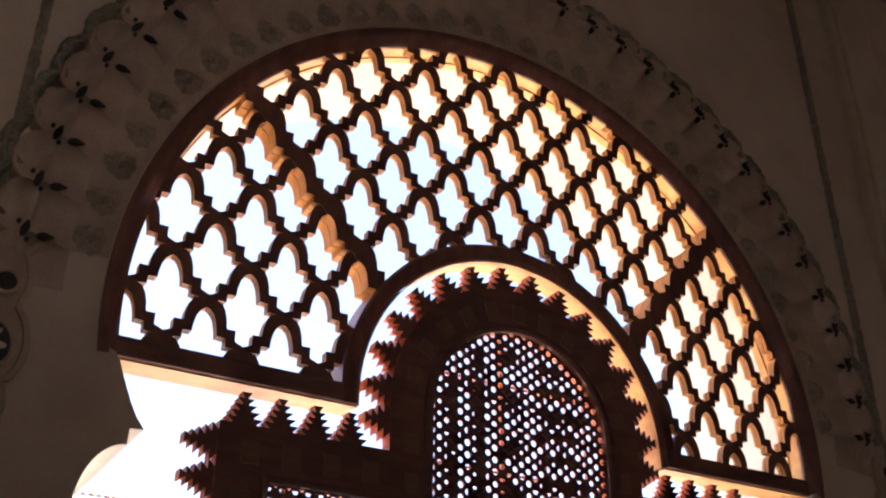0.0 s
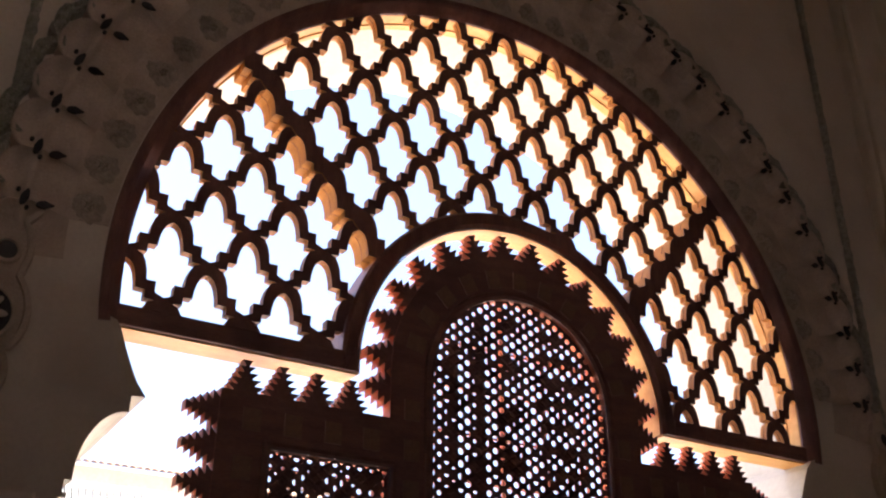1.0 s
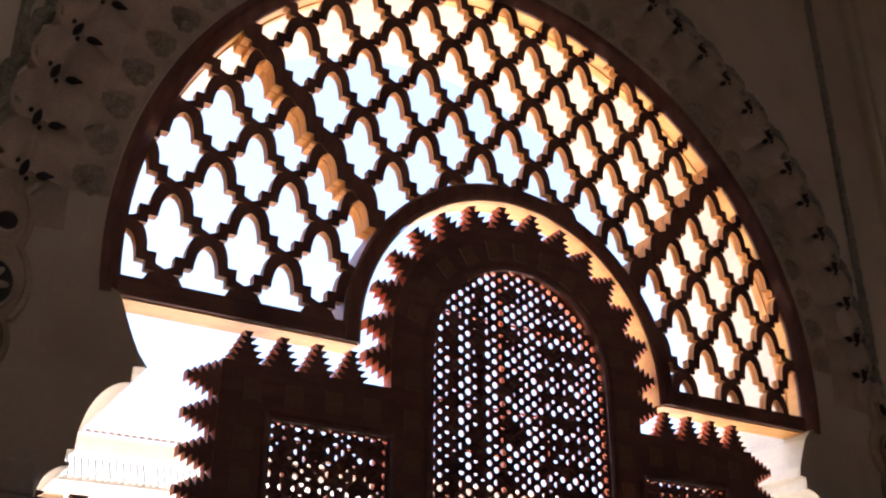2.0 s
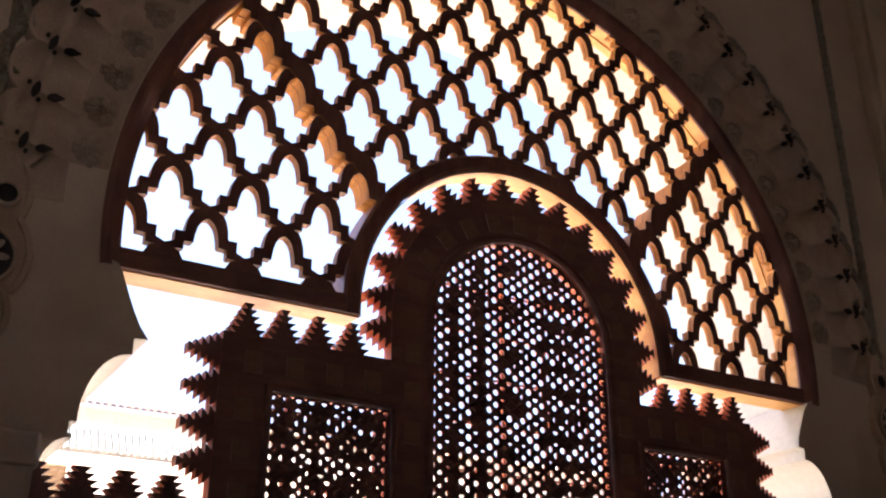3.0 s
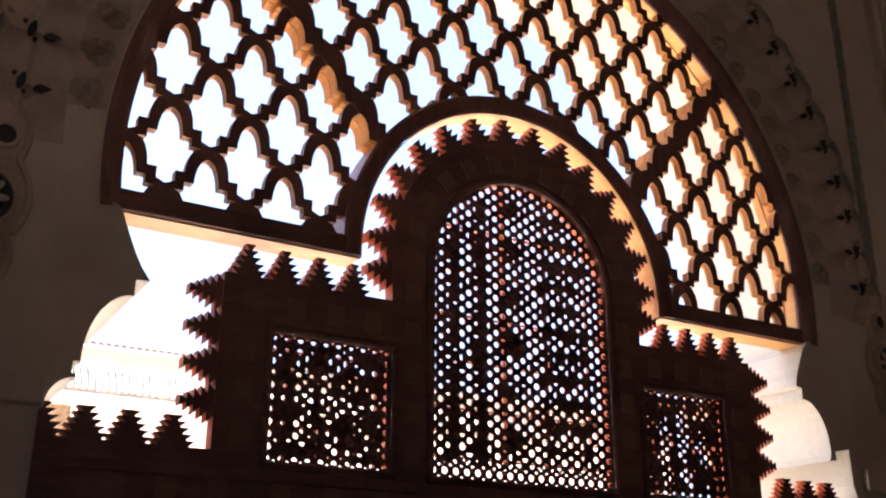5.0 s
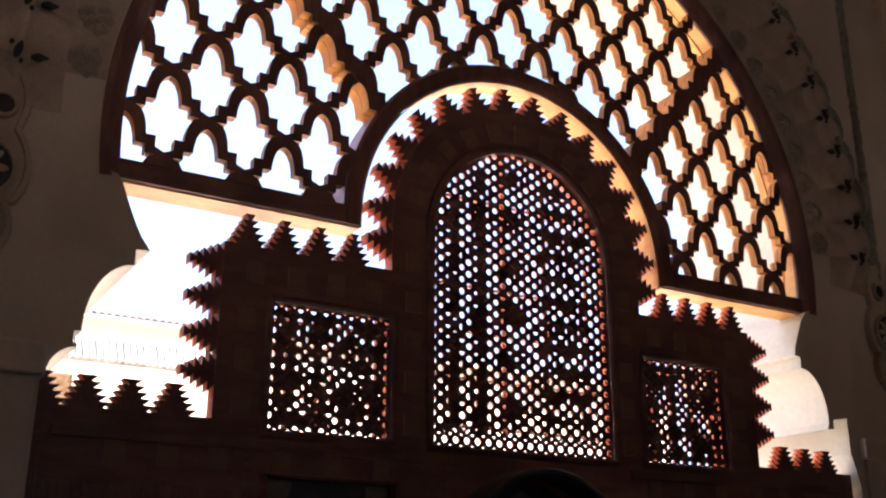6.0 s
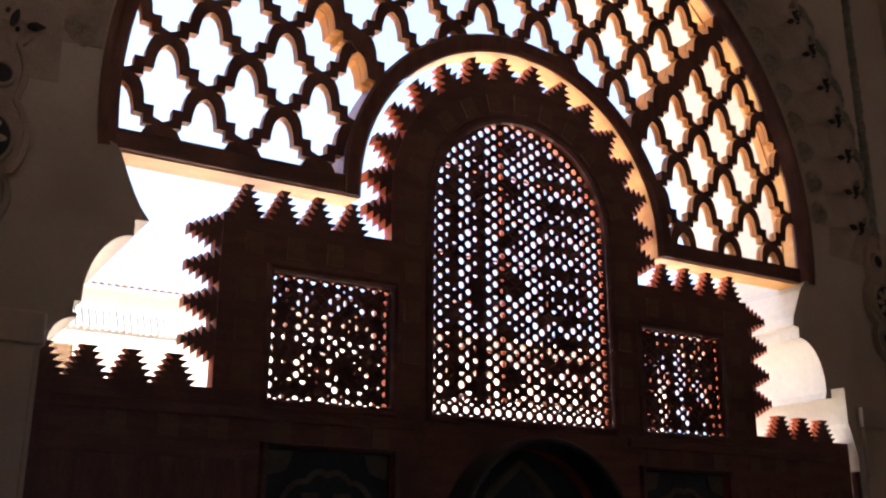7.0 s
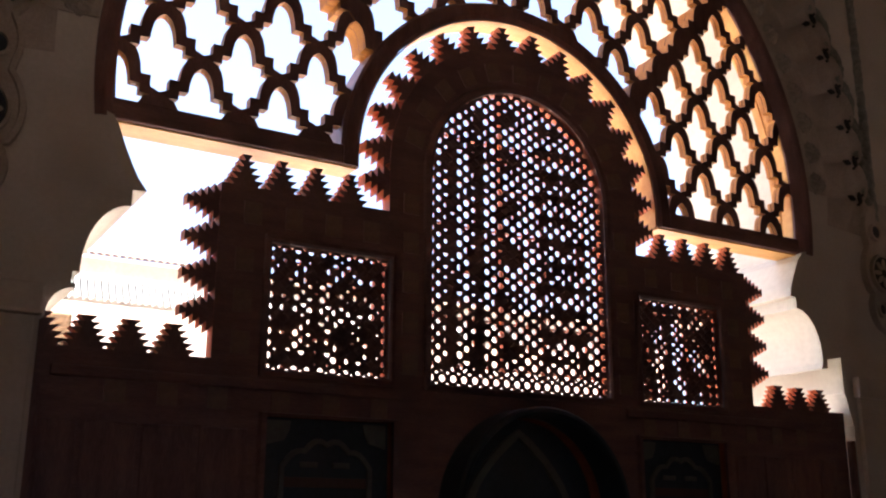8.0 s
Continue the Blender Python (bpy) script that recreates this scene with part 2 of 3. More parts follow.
def strand(bm, nx, nz, s, keep, layers):
    """One fret strand from a node down to the next: an arch and two steps; s: to the right or left."""
    runs, run = [], []
    for i in range(len(OUTER)):
        o, n = OUTER[i], INNER[i]
        c = ((o[0] + n[0]) / 2, (o[1] + n[1]) / 2)
        ok = keep(nx + s * c[0] * DX, nz - c[1] * DZ)
        if ok:
            run.append((o, n))
        elif run:
            runs.append(run)
            run = []
    runs.append(run)
    for run in runs:
        if len(run) < 2:
            continue
        for y0, y1, thin in layers:
            rings = []
            for o, n in run:
                c = ((o[0] + n[0]) / 2, (o[1] + n[1]) / 2)
                o, n = [(c[0] + (p[0] - c[0]) * thin, c[1] + (p[1] - c[1]) * thin) for p in (o, n)]
                rings.append([bm.verts.new((nx + s * p[0] * DX, y, nz - p[1] * DZ)) for p, y in ((o, y0), (n, y0), (n, y1), (o, y1))])
            for a, b in zip(rings, rings[1:]):
                for j in range(4):
                    bm.faces.new((a[j], a[(j + 1) % 4], b[(j + 1) % 4], b[j]))
            bm.faces.new(rings[0])
            bm.faces.new(rings[-1][::-1])


def in_ring(x, z):
    return math.hypot(x, z - ZC) < 1.545 and (math.hypot(x, z - ZI) > 0.70 if z > ZI else abs(x) > 0.70) and z > FAN_Z + 0.012


LAYERS = [(0.003, 0.019, 1.0), (0.0191, 0.0224, 0.8), (0.0225, 0.040, 0.97)]
# panels: the nodes' origin (x, z), the zone that each fills
MID0, LEFT0, RIGHT0 = (-0.035, 3.889), (-1.099, 3.217), (1.083, 3.270)
# each divider joins a diagonal chain of the middle panel to one of the side panel
LT, LB = (MID0[0] - 9 * DX, MID0[1] + DZ), (MID0[0] - 4 * DX, MID0[1] - 4 * DZ)
RT, RB = (MID0[0] + 10 * DX, MID0[1] + 2 * DZ), (MID0[0] + 5 * DX, MID0[1] - 3 * DZ)
LT2, LB2 = (LEFT0[0] - DX, LEFT0[1] + 5 * DZ), (LEFT0[0] + 3 * DX, LEFT0[1] + DZ)
RT2, RB2 = (RIGHT0[0] + DX, RIGHT0[1] + 5 * DZ), (RIGHT0[0] - 3 * DX, RIGHT0[1] + DZ)


def off_line(x, z, a, b):
    return (b[0] - a[0]) * (z - a[1]) - (b[1] - a[1]) * (x - a[0])


zones = (
    ("left", LEFT0, lambda x, z: in_ring(x, z) and off_line(x, z, LT2, LB2) < 0 and x < 0),
    ("middle", MID0, lambda x, z: in_ring(x, z) and off_line(x, z, LT, LB) > 0 and off_line(x, z, RT, RB) < 0),
    ("right", RIGHT0, lambda x, z: in_ring(x, z) and off_line(x, z, RT2, RB2) > 0 and x > 0),
)
strand_mesh = {}
for _, (ox, oz), keep in zones:
    for i in range(-24, 25):
        for j in range(-16, 17):
            nx, nz = ox + i * DX, oz + j * DZ
            if (i + j) % 2 or math.hypot(nx, nz - ZC) > 1.9:
                continue
            for s in (-1, 1):
                whole = [keep(nx + s * (o[0] + n[0]) / 2 * DX, nz - (o[1] + n[1]) / 2 * DZ) for o, n in zip(OUTER, INNER)]
                if sum(whole) < 2:
                    continue
                if all(whole) and s in strand_mesh:
                    again(strand_mesh[s], Matrix.Translation((nx, 0, nz - FAN_Z)), fan)
                    continue
                bm = bmesh.new()
                strand(bm, 0, 0, s, lambda x, z: keep(nx + x, nz + z), LAYERS)
                if not bm.faces:
                    bm.free()
                    continue
                ob = part("fret_strand", bm, DARK_CEDAR, fan, edge=WOOD_LIT)
                ob.location = (nx, 0, nz - FAN_Z)
                if all(whole):
                    strand_mesh[s] = ob


def chain(x, z, s, edge):
    """The outline of a diagonal chain of strands, along their upper (OUTER) or lower (INNER) side, within the ring."""
    return [p for p in [(x + s * (q + u) * DX, z - (q + v) * DZ) for q in range(8) for u, v in edge[edge is OUTER:]] if in_ring(*p)]


# each divider is two thick boards with a groove between them, cut to the outline of the chains on both sides
for s, a, b in ((1, LT, LT2), (-1, RT, RT2)):
    upper, lower = chain(*a, s, OUTER), chain(*b, s, INNER)
    for name, y0, y1, inset in (("divider_board", -0.0015, 0.050, 0.0), ("divider_groove", 0.0505, 0.0555, 0.007), ("divider_board", 0.056, 0.112, 0.0015)):
        bm = bmesh.new()
        plate(bm, [[(x - s * inset, z - inset) for x, z in upper] + [(x + s * inset, z + inset) for x, z in reversed(lower)]], y0, y1)
        # left edge tinted for warm bounce, right edge plainer for sky light
        fan_part(name, bm, DARK_CEDAR, edge=WOOD_AMBER_LIT if s > 0 else WOOD_LIT)

# ---- door screen: body, windows, merlons ----
screen = empty("door_screen", (0, 0, 0), "dark cedar door screen with toothed merlons and lattice windows", "door")
XW1, XW2, WZ0, WZ1, XB, BZ0, BZC = 0.55, 0.973, 2.085, 2.489, 0.387, 2.083, 2.828
W_SIDE, W_TOP, R_ARCH = 1.148, 2.662, 0.553
body = [(-1.70, 0.0), (-1.70, 2.105), (-W_SIDE, 2.105), (-W_SIDE, W_TOP), (-R_ARCH, W_TOP), (-R_ARCH, ZI)] + arc(0, ZI, R_ARCH, 180, 0, 40)[1:] + [(R_ARCH, W_TOP), (W_SIDE, W_TOP), (W_SIDE, 2.105), (1.702, 2.105), (1.702, 0.0)]
win_l = [(-XW2, WZ0), (-XW2, WZ1), (-XW1, WZ1), (-XW1, WZ0)]
win_c = [(-XB, BZ0)] + arc(0, BZC, XB, 180, 0, 32) + [(XB, BZ0)]
low_l = [(-0.965, 0.9), (-0.965, 1.945), (-0.53, 1.945), (-0.53, 0.9)]
arch_d = [(-0.33, 0.0), (-0.33, 1.66)] + arc(0, 1.66, 0.33, 180, 0, 28)[1:] + [(0.33, 0.0)]
body_loop = body + list(reversed(arch_d))
bm = bmesh.new()
plate(bm, [body_loop, win_l, mirror(win_l), win_c, low_l, mirror(low_l)], 0.0, 0.055)
part("body", bm, DARK_CEDAR_H, screen, edge=WOOD_RED_LIT)


def merlon(bm, half_top, half_base, height, teeth, y0, y1):
    """A fir-tree merlon standing on z = 0: saw teeth that widen towards the base."""
    right = []
    for k in range(teeth):
        w = half_top + (half_base - half_top) * k / (teeth - 1)
        z = height * (1 - k / teeth)
        right += [(w, z), (w - 0.022 * min(1, w / 0.032), z - 0.97 * height / teeth)]
    right += [(half_base, 0.0), (half_base, -0.012)]
    mid = (y0 + y1) / 2
    for a, b, k in ((y0, mid - 0.003, 1.0), (mid - 0.0028, mid + 0.0028, 0.84), (mid + 0.003, y1, 1.0)):
        plate(bm, [[(x * k, z) for x, z in right] + [(-x * k, z) for x, z in reversed(right)]], a, b)


bm = bmesh.new()
merlon(bm, 0.017, 0.061, 0.105, 5, 0.002, 0.046)
top_merlon = part("merlon", bm, DARK_CEDAR, screen, edge=WOOD_RED_LIT)
top_merlon.matrix_basis = pose(-1.068, 0, W_TOP)
for x in (-0.944, -0.820, -0.696, 0.696, 0.820, 0.944, 1.068):
    again(top_merlon, pose(x, 0, W_TOP), screen)
for s in (-1, 1):
    for k in range(4):
        again(top_merlon, pose(s * W_SIDE, 0, 2.592 - 0.1165 * k, 0, 90 * s, 0), screen)
bm = bmesh.new()
merlon(bm, 0.0285, 0.068, 0.092, 5, 0.002, 0.046)
low_merlon = part("merlon", bm, DARK_CEDAR, screen, edge=WOOD_RED_LIT)
low_merlon.matrix_basis = pose(-1.260, 0, 2.105)
for x in (-1.386, -1.510, -1.632, 1.305, 1.433, 1.561):
    again(low_merlon, pose(x, 0, 2.105), screen)
bm = bmesh.new()
merlon(bm, 0.020, 0.063, 0.095, 4, 0.002, 0.058)
arch_merlon = part("merlon", bm, DARK_CEDAR, screen, edge=WOOD_RED_LIT)
places = [pose(R_ARCH * math.cos(radians(a)), 0, ZI + R_ARCH * math.sin(radians(a)), 0, 90 - a, 0) for a in [90 + s * (6.6 + 13.2 * k) for k in range(7) for s in (-1, 1)]]
arch_merlon.matrix_basis = places[0]
for m in places[1:]:
    again(arch_merlon, m, screen)
for s in (-1, 1):
    again(arch_merlon, pose(s * R_ARCH, 0, 2.765, 0, 90 * s, 0), screen)

# mouldings of the screen
for loop in (win_l, mirror(win_l), win_c):
    bm = bmesh.new()
    cx = sum(p[0] for p in loop) / len(loop)
    swept(bm, loop, [(0.0, 0.03), (0.0, -0.008), (0.012, -0.014), (0.030, -0.010), (0.036, 0.004), (0.036, 0.01)], True)
    part("window_moulding", bm, DARK_CEDAR_H, screen)

# ---- pierced window screens ----
def cell(bm, cx, cz, gx, gz, r, thick, cut=None):
    """A diamond of the board round (cx, cz): with a round hole of radius r, cut off by a bar at one side, or closed by a raised bead."""
    corner = [(gx, 0), (gx / 2, gz / 2), (0, gz), (-gx / 2, gz / 2), (-gx, 0), (-gx / 2, -gz / 2), (0, -gz), (gx / 2, -gz / 2)]
    if not r:
        f0 = [bm.verts.new((cx + x, 0, cz + z)) for x, z in corner]
        f1 = [bm.verts.new((cx + x * 0.55, -0.004, cz + z * 0.55)) for x, z in corner]
        b0 = [bm.verts.new((cx + x, thick, cz + z)) for x, z in corner]
        for k in range(8):
            q = (k + 1) % 8
            bm.faces.new((f0[k], f0[q], f1[q], f1[k]))
        bm.faces.new(f1)
        bm.faces.new(b0)
        return
    ring = [(r * math.cos(k * math.pi / 4), r * math.sin(k * math.pi / 4)) for k in range(8)]
    if cut == "top":
        ring = [(x, min(z, 0.12 * r)) for x, z in ring]
    elif cut == "bottom":
        ring = [(x, max(z, -0.12 * r)) for x, z in ring]
    elif cut == "side":
        ring = [(min(x, 0.1 * r), z) for x, z in ring]
    elif cut == "other":
        ring = [(max(x, -0.1 * r), z) for x, z in ring]
    f0 = [bm.verts.new((cx + x, 0, cz + z)) for x, z in corner]
    f1 = [bm.verts.new((cx + x, 0, cz + z)) for x, z in ring]
    b1 = [bm.verts.new((cx + x * 0.96, thick, cz + z * 0.96)) for x, z in ring]
    b0 = [bm.verts.new((cx + x, thick, cz + z)) for x, z in corner]
    for k in range(8):
        q = (k + 1) % 8
        for u, v in ((f0, f1), (f1, b1), (b1, b0)):
            bm.faces.new((u[k], u[q], v[q], v[k]))


def pierced(inside, x0, x1, z0, z1, gx, gz, hole, seed, block, dense, cross=False):
    """A board of diamond cells. Holes run in pairs of lines, upright in one block and level in the next, like a basket weave, or in squares within squares."""
    rng = random.Random(seed)
    bm = bmesh.new()
    nx, nz = round((x1 - x0) / gx), round((z1 - z0) / gz)
    for i in range(nx + 1):
        for j in range(nz + 1):
            cx, cz = x0 + i * gx, z0 + j * gz
            if (i + j) % 2 or not inside(cx, cz, -0.014):
                continue
            rim = not inside(cx, cz, gx * 0.9)
            wide_rim = not inside(cx, cz, gx * 1.9)
            k, m = i % block, j % block
            kind = (2 * (i // block) + 3 * (j // block)) % 3
            run = (k, m, min(k, m, block - 1 - k, block - 1 - m))[kind]
            size, cut = 0.0, None
            if rim:
                size = rng.uniform(0.92, 1.05)
            elif wide_rim:
                size = rng.choice((0.62, 0.75, 0.9, 0.95)) if dense > 0.8 else rng.choice((0.0, 0.0, 0.4))
            elif cross and (abs(i - nx / 2) < 0.6 or abs(j - nz / 2) < 0.6):
                size, cut = 1.0, rng.choice((None, "top", "side"))
            elif run % 4 in (0, 1) and rng.random() < dense:
                size = rng.uniform(0.88, 1.05)
                cut = rng.choice((None,) * 7 + ("top", "side")) if dense > 0.8 else rng.choice((None, None, "top", "side", "other"))
            elif run % 4 == 2 and rng.random() < 0.78 * dense:
                size, cut = rng.uniform(0.6, 0.9), rng.choice((None, "top", "side"))
            elif rng.random() < (0.10 if dense > 0.8 else 0.22):
                size, cut = rng.uniform(0.3, 0.8), rng.choice(("top", "bottom", None))
            if cross and rim and size:
                cut = "top" if j >= nz - 1 else "bottom" if j <= 1 else "side" if i > nx / 2 else "other"
            cell(bm, cx, cz, gx, gz, size * hole, 0.007, cut)
    bmesh.ops.translate(bm, verts=bm.verts, vec=(0, 0.016, 0))
    return part("lattice", bm, DARK_CEDAR, screen, "pierced turned-wood lattice with round holes in winding runs", edge=WOOD_RED_LIT)


def in_rect(xa, xb, za, zb):
    return lambda x, z, m: xa + m < x < xb - m and za + m < z < zb - m


FOOT = BZ0 + 0.048    # the arched window's lowest row is a strip of its own


def in_arch(x, z, m):
    return abs(x) < XB - m and z > FOOT + (0 if m > 0 else m) and (z < BZC or math.hypot(x, z - BZC) < XB - m)


pierced(in_arch, -0.377, 0.377, FOOT + 0.018, FOOT + 0.018 + 49 * 0.0222, 0.029, 0.0222, 0.0126, 5, 8, 1.0)
for s, seed in ((-1, 8), (1, 13)):
    xa, xb = sorted((s * XW1, s * XW2))
    pierced(in_rect(xa, xb, WZ0, WZ1), xa + 0.010, xb - 0.010, WZ0 + 0.010, WZ1 - 0.010, 0.02239, 0.0192, 0.0105, seed, 9, 0.60, True)
bm = bmesh.new()
for i in range(35):
    for j in (-1, 0, 1):
        if (i + j) % 2 == 0:
            cell(bm, -0.377 + 0.02218 * i, BZ0 + 0.024 + j * 0.0222, 0.02218, 0.0222, 0.0076 if j else 0.0126, 0.007, {-1: "bottom", 0: None, 1: "top"}[j])
bmesh.ops.translate(bm, verts=bm.verts, vec=(0, 0.0135, 0))
part("lattice_foot", bm, DARK_CEDAR, screen, "row of large round holes along the lattice's foot", edge=WOOD_RED_LIT)
# slender rods behind the pierced boards
for xa, xb, za, zb, cols, rows in ((-XW2, -XW1, WZ0, WZ1, 4, 5), (XW1, XW2, WZ0, WZ1, 4, 5), (-XB, XB, BZ0, 0, 4, 6)):
    for k in range(cols):
        x = xa + (xb - xa) * (k + 0.62) / cols
        top = zb or BZC + math.sqrt(max(0, XB ** 2 - x ** 2)) - 0.01
        bm = bmesh.new()
        box(bm, x - 0.004, x + 0.004, 0.030, 0.044, za if zb else FOOT, top)
        part("lattice_rod", bm, DARK_CEDAR, screen, edge=WOOD_RED_LIT)
    for k in range(rows):
        z = za + ((zb or 3.10) - za) * (k + 0.45) / rows
        half = math.sqrt(max(0.01, XB ** 2 - max(0, z - BZC) ** 2)) - 0.005 if not zb else 0
        bm = bmesh.new()
        box(bm, xa if zb else -half, xb if zb else half, 0.0445, 0.054, z - 0.004, z + 0.004)
        part("lattice_rod", bm, DARK_CEDAR, screen, edge=WOOD_RED_LIT)
bm = bmesh.new()
plate(bm, [[(-0.46, 0.0), (-0.46, 2.05), (0.46, 2.05), (0.46, 0.0)]], 0.058, 0.10)
part("door_leaf", bm, PAINT, screen, "dark painted wicket leaf")
# arched hood over the wicket, with a pointed moulding on its leaf
bm = bmesh.new()
swept(bm, [(0.345, 0.0), (0.345, 1.66)] + arc(0, 1.66, 0.345, 0, 180, 40)[1:] + [(-0.345, 0.0)], [(0.013, 0.0), (0.013, -0.125), (0.006, -0.135), (-0.006, -0.135), (-0.013, -0.125), (-0.013, 0.0)])
part("arch_hood", bm, PAINT, screen, "dark painted glossy arch moulding")
bm = bmesh.new()
swept(bm, [(0.23, 0.0), (0.23, 1.57)] + [(0.23 - 0.23 * (k / 12) ** 1.7, 1.57 + 0.37 * (k / 12) ** 0.75) for k in range(1, 13)] + [(-0.23 + 0.23 * (k / 12) ** 1.7, 1.57 + 0.37 * (k / 12) ** 0.75) for k in range(11, 0, -1)] + [(-0.23, 1.57), (-0.23, 0.0)], [(0.014, 0.058), (0.014, 0.04), (-0.014, 0.04), (-0.014, 0.058)])
part("pointed_moulding", bm, PAINT_LIGHT, screen)
# painted niches with a lobed arch, corner rosettes and borders
for s in (-1, 1):
    bm = bmesh.new()
    x0, x1 = sorted((s * 0.965, s * 0.53))
    cx = (x0 + x1) / 2
    box(bm, x0, x1, 0.03, 0.05, 0.9, 1.945)
    panel = part("painted_panel", bm, PAINT, screen, "dark blue painted panel with faded ornament")
    bm = bmesh.new()
    swept(bm, [(x0, 0.9), (x0, 1.945), (x1, 1.945), (x1, 0.9)], [(0.0, 0.01), (0.0, -0.012), (0.018, -0.016), (0.026, 0.0), (0.026, 0.01)], True)
    part("panel_moulding", bm, DARK_CEDAR_H, screen)
    for side_x in (-1, 1):
        bm = bmesh.new()
        plate(bm, [[(cx + side_x * (0.205 - 0.01 * (k % 2)) - side_x * u, 1.935 - v) for k, (u, v) in enumerate(((0.0, 0.0), (0.07, 0.0), (0.075, 0.03), (0.05, 0.06), (0.0, 0.075)))]], 0.022, 0.03)
        part("corner_rosette", bm, PAINT_LIGHT, panel, "faded ochre painted corner ornament")
    bm = bmesh.new()
    lobed = [(cx - 0.15, 0.95), (cx - 0.15, 1.775)] + [(cx - 0.15 + 0.3 * k / 24, 1.795 + 0.07 * math.sin(math.pi * k / 24) + 0.016 * abs(math.sin(math.pi * k / 6))) for k in range(25)] + [(cx + 0.15, 1.775), (cx + 0.15, 0.95)]
    swept(bm, lobed, [(0.008, 0.03), (0.008, 0.02), (-0.008, 0.02), (-0.008, 0.03)])
    part("lobed_arch", bm, PAINT_LIGHT, panel, "faded ochre painted lobed arch")
    for k in range(2):
        bm = bmesh.new()
        box(bm, cx - 0.09 + 0.11 * k, cx - 0.03 + 0.11 * k, 0.022, 0.03, 1.795, 1.812, 0.003)
        part("cartouche", bm, PAINT_LIGHT, panel)
    bm = bmesh.new()
    box(bm, cx - 0.14, cx + 0.14, 0.024, 0.03, 1.735, 1.765, 0.002)
    part("painted_frieze", bm, PAINT_RED, panel)
# added dark posts cover the jamb strips that would show too bright
for s in (-1, 1):
    bm = bmesh.new()
    edge_x = 1.7255 if s > 0 else 1.6455
    box(bm, *sorted((s * (edge_x - 0.022), s * edge_x)), -0.028, 0.001, 0, 1.985, 0.003)
    part("jamb_cover", bm, DARK_CEDAR, screen)
# rails and shallow inlaid squares on the screen's frame
for z, x in ((2.035, 1.60), (0.62, 1.60)):
    for x0, x1 in ((-x, -0.46), (0.46, x)):
        bm = bmesh.new()
        box(bm, x0, x1, -0.012, 0.001, z - 0.016, z + 0.016, 0.005)
        part("rail_moulding", bm, DARK_CEDAR_H, screen)
bm = bmesh.new()
box(bm, -0.030, 0.030, -0.0025, 0.002, -0.036, 0.036)
inlay = part("painted_square", bm, SPOT, screen, "faded painted square on the dark frame")
spots = [(s * 0.468, z) for s in (-1, 1) for z in (2.14, 2.28, 2.42, 2.56, 2.70)] + [(s * 1.06, z) for s in (-1, 1) for z in (2.16, 2.29, 2.42)]
spots += [(s * x, 2.575) for s in (-1, 1) for x in (0.62, 0.76, 0.90, 1.04)] + [(s * x, 1.99) for s in (-1, 1) for x in (0.58, 0.75, 0.92, 1.12, 1.27, 1.42)]
inlay.matrix_basis = pose(spots[0][0], 0, spots[0][1])
for x, z in spots[1:]:
    again(inlay, pose(x, 0, z), screen)
for k in range(-5, 6):
    again(inlay, pose(0.47 * math.sin(radians(15 * k)), 0, BZC + 0.47 * math.cos(radians(15 * k)), 0, 15 * k, 0), screen)
# stiles and plain boards of the wings below the crest
for s in (-1, 1):
    for x0, x1 in ((1.02, 1.17), (1.185, 1.335), (1.35, 1.50), (1.515, 1.625)):
        bm = bmesh.new()
        a, b = sorted((s * x0, s * x1))
        box(bm, a, b, -0.006, 0.002, 0.66, 1.90, 0.004)
        part("wing_board", bm, DARK_CEDAR, screen)

# ---- carved plaster round the arch ----
DECOR_Z = 3.10
archivolt = empty("archivolt", (0, WALL_Y0, DECOR_Z), "carved plaster archivolt of shell lobes and rosettes round the arch", "archivolt")


def polar(r, a, y=0.0, turn=0.0, dz=0.0):
    return pose(r * math.cos(radians(a)), y, dz + r * math.sin(radians(a)), 0, 90 - a + turn, 0)


bm = bmesh.new()
plate(bm, [arc(0, 0, 1.89, -0.5, 180.5, 90) + arc(0, ZC - DECOR_Z, 1.574, 176.5, 3.5, 90)], -0.005, 0.003)
part("band", bm, CARVED, archivolt)


def dome(name, wide, high, deep, lobes, dent, mat, tip=0.0, square=1.0, n=28, m=7, flute=0.0, lift=0.0):
    """A raised shell on the wall: outline with lobes; tip pulls its outer end to a point; square below 1 fills its corners."""
    bm = bmesh.new()
    rings = []
    for k in range(m + 1):
        u = k / m
        ring = []
        for i in range(n):
            a = 2 * math.pi * i / n
            w = 1 + dent * math.cos(lobes * a) * u
            ca, sa = [math.copysign(abs(v) ** square, v) for v in (math.cos(a), math.sin(a))]
            x = wide / 2 * u * ca * w * (1 - tip * sa * u)
            z = high / 2 * u * sa * w
            ring.append(bm.verts.new((x, -deep * (1 - u ** 2.4) * (1 + dent * math.cos(lobes * a)) * (1 + flute * math.cos(9 * a) * u) * (1 + lift * sa * u), z)) if k else None)
        rings.append(ring)
    c = bm.verts.new((0, -deep * 0.95, 0))
    for i in range(n):
        bm.faces.new((c, rings[1][i], rings[1][(i + 1) % n]))
        for k in range(1, m):
            bm.faces.new((rings[k][i], rings[k + 1][i], rings[k + 1][(i + 1) % n], rings[k][(i + 1) % n]))
    return part(name, bm, mat, archivolt, smooth=True)


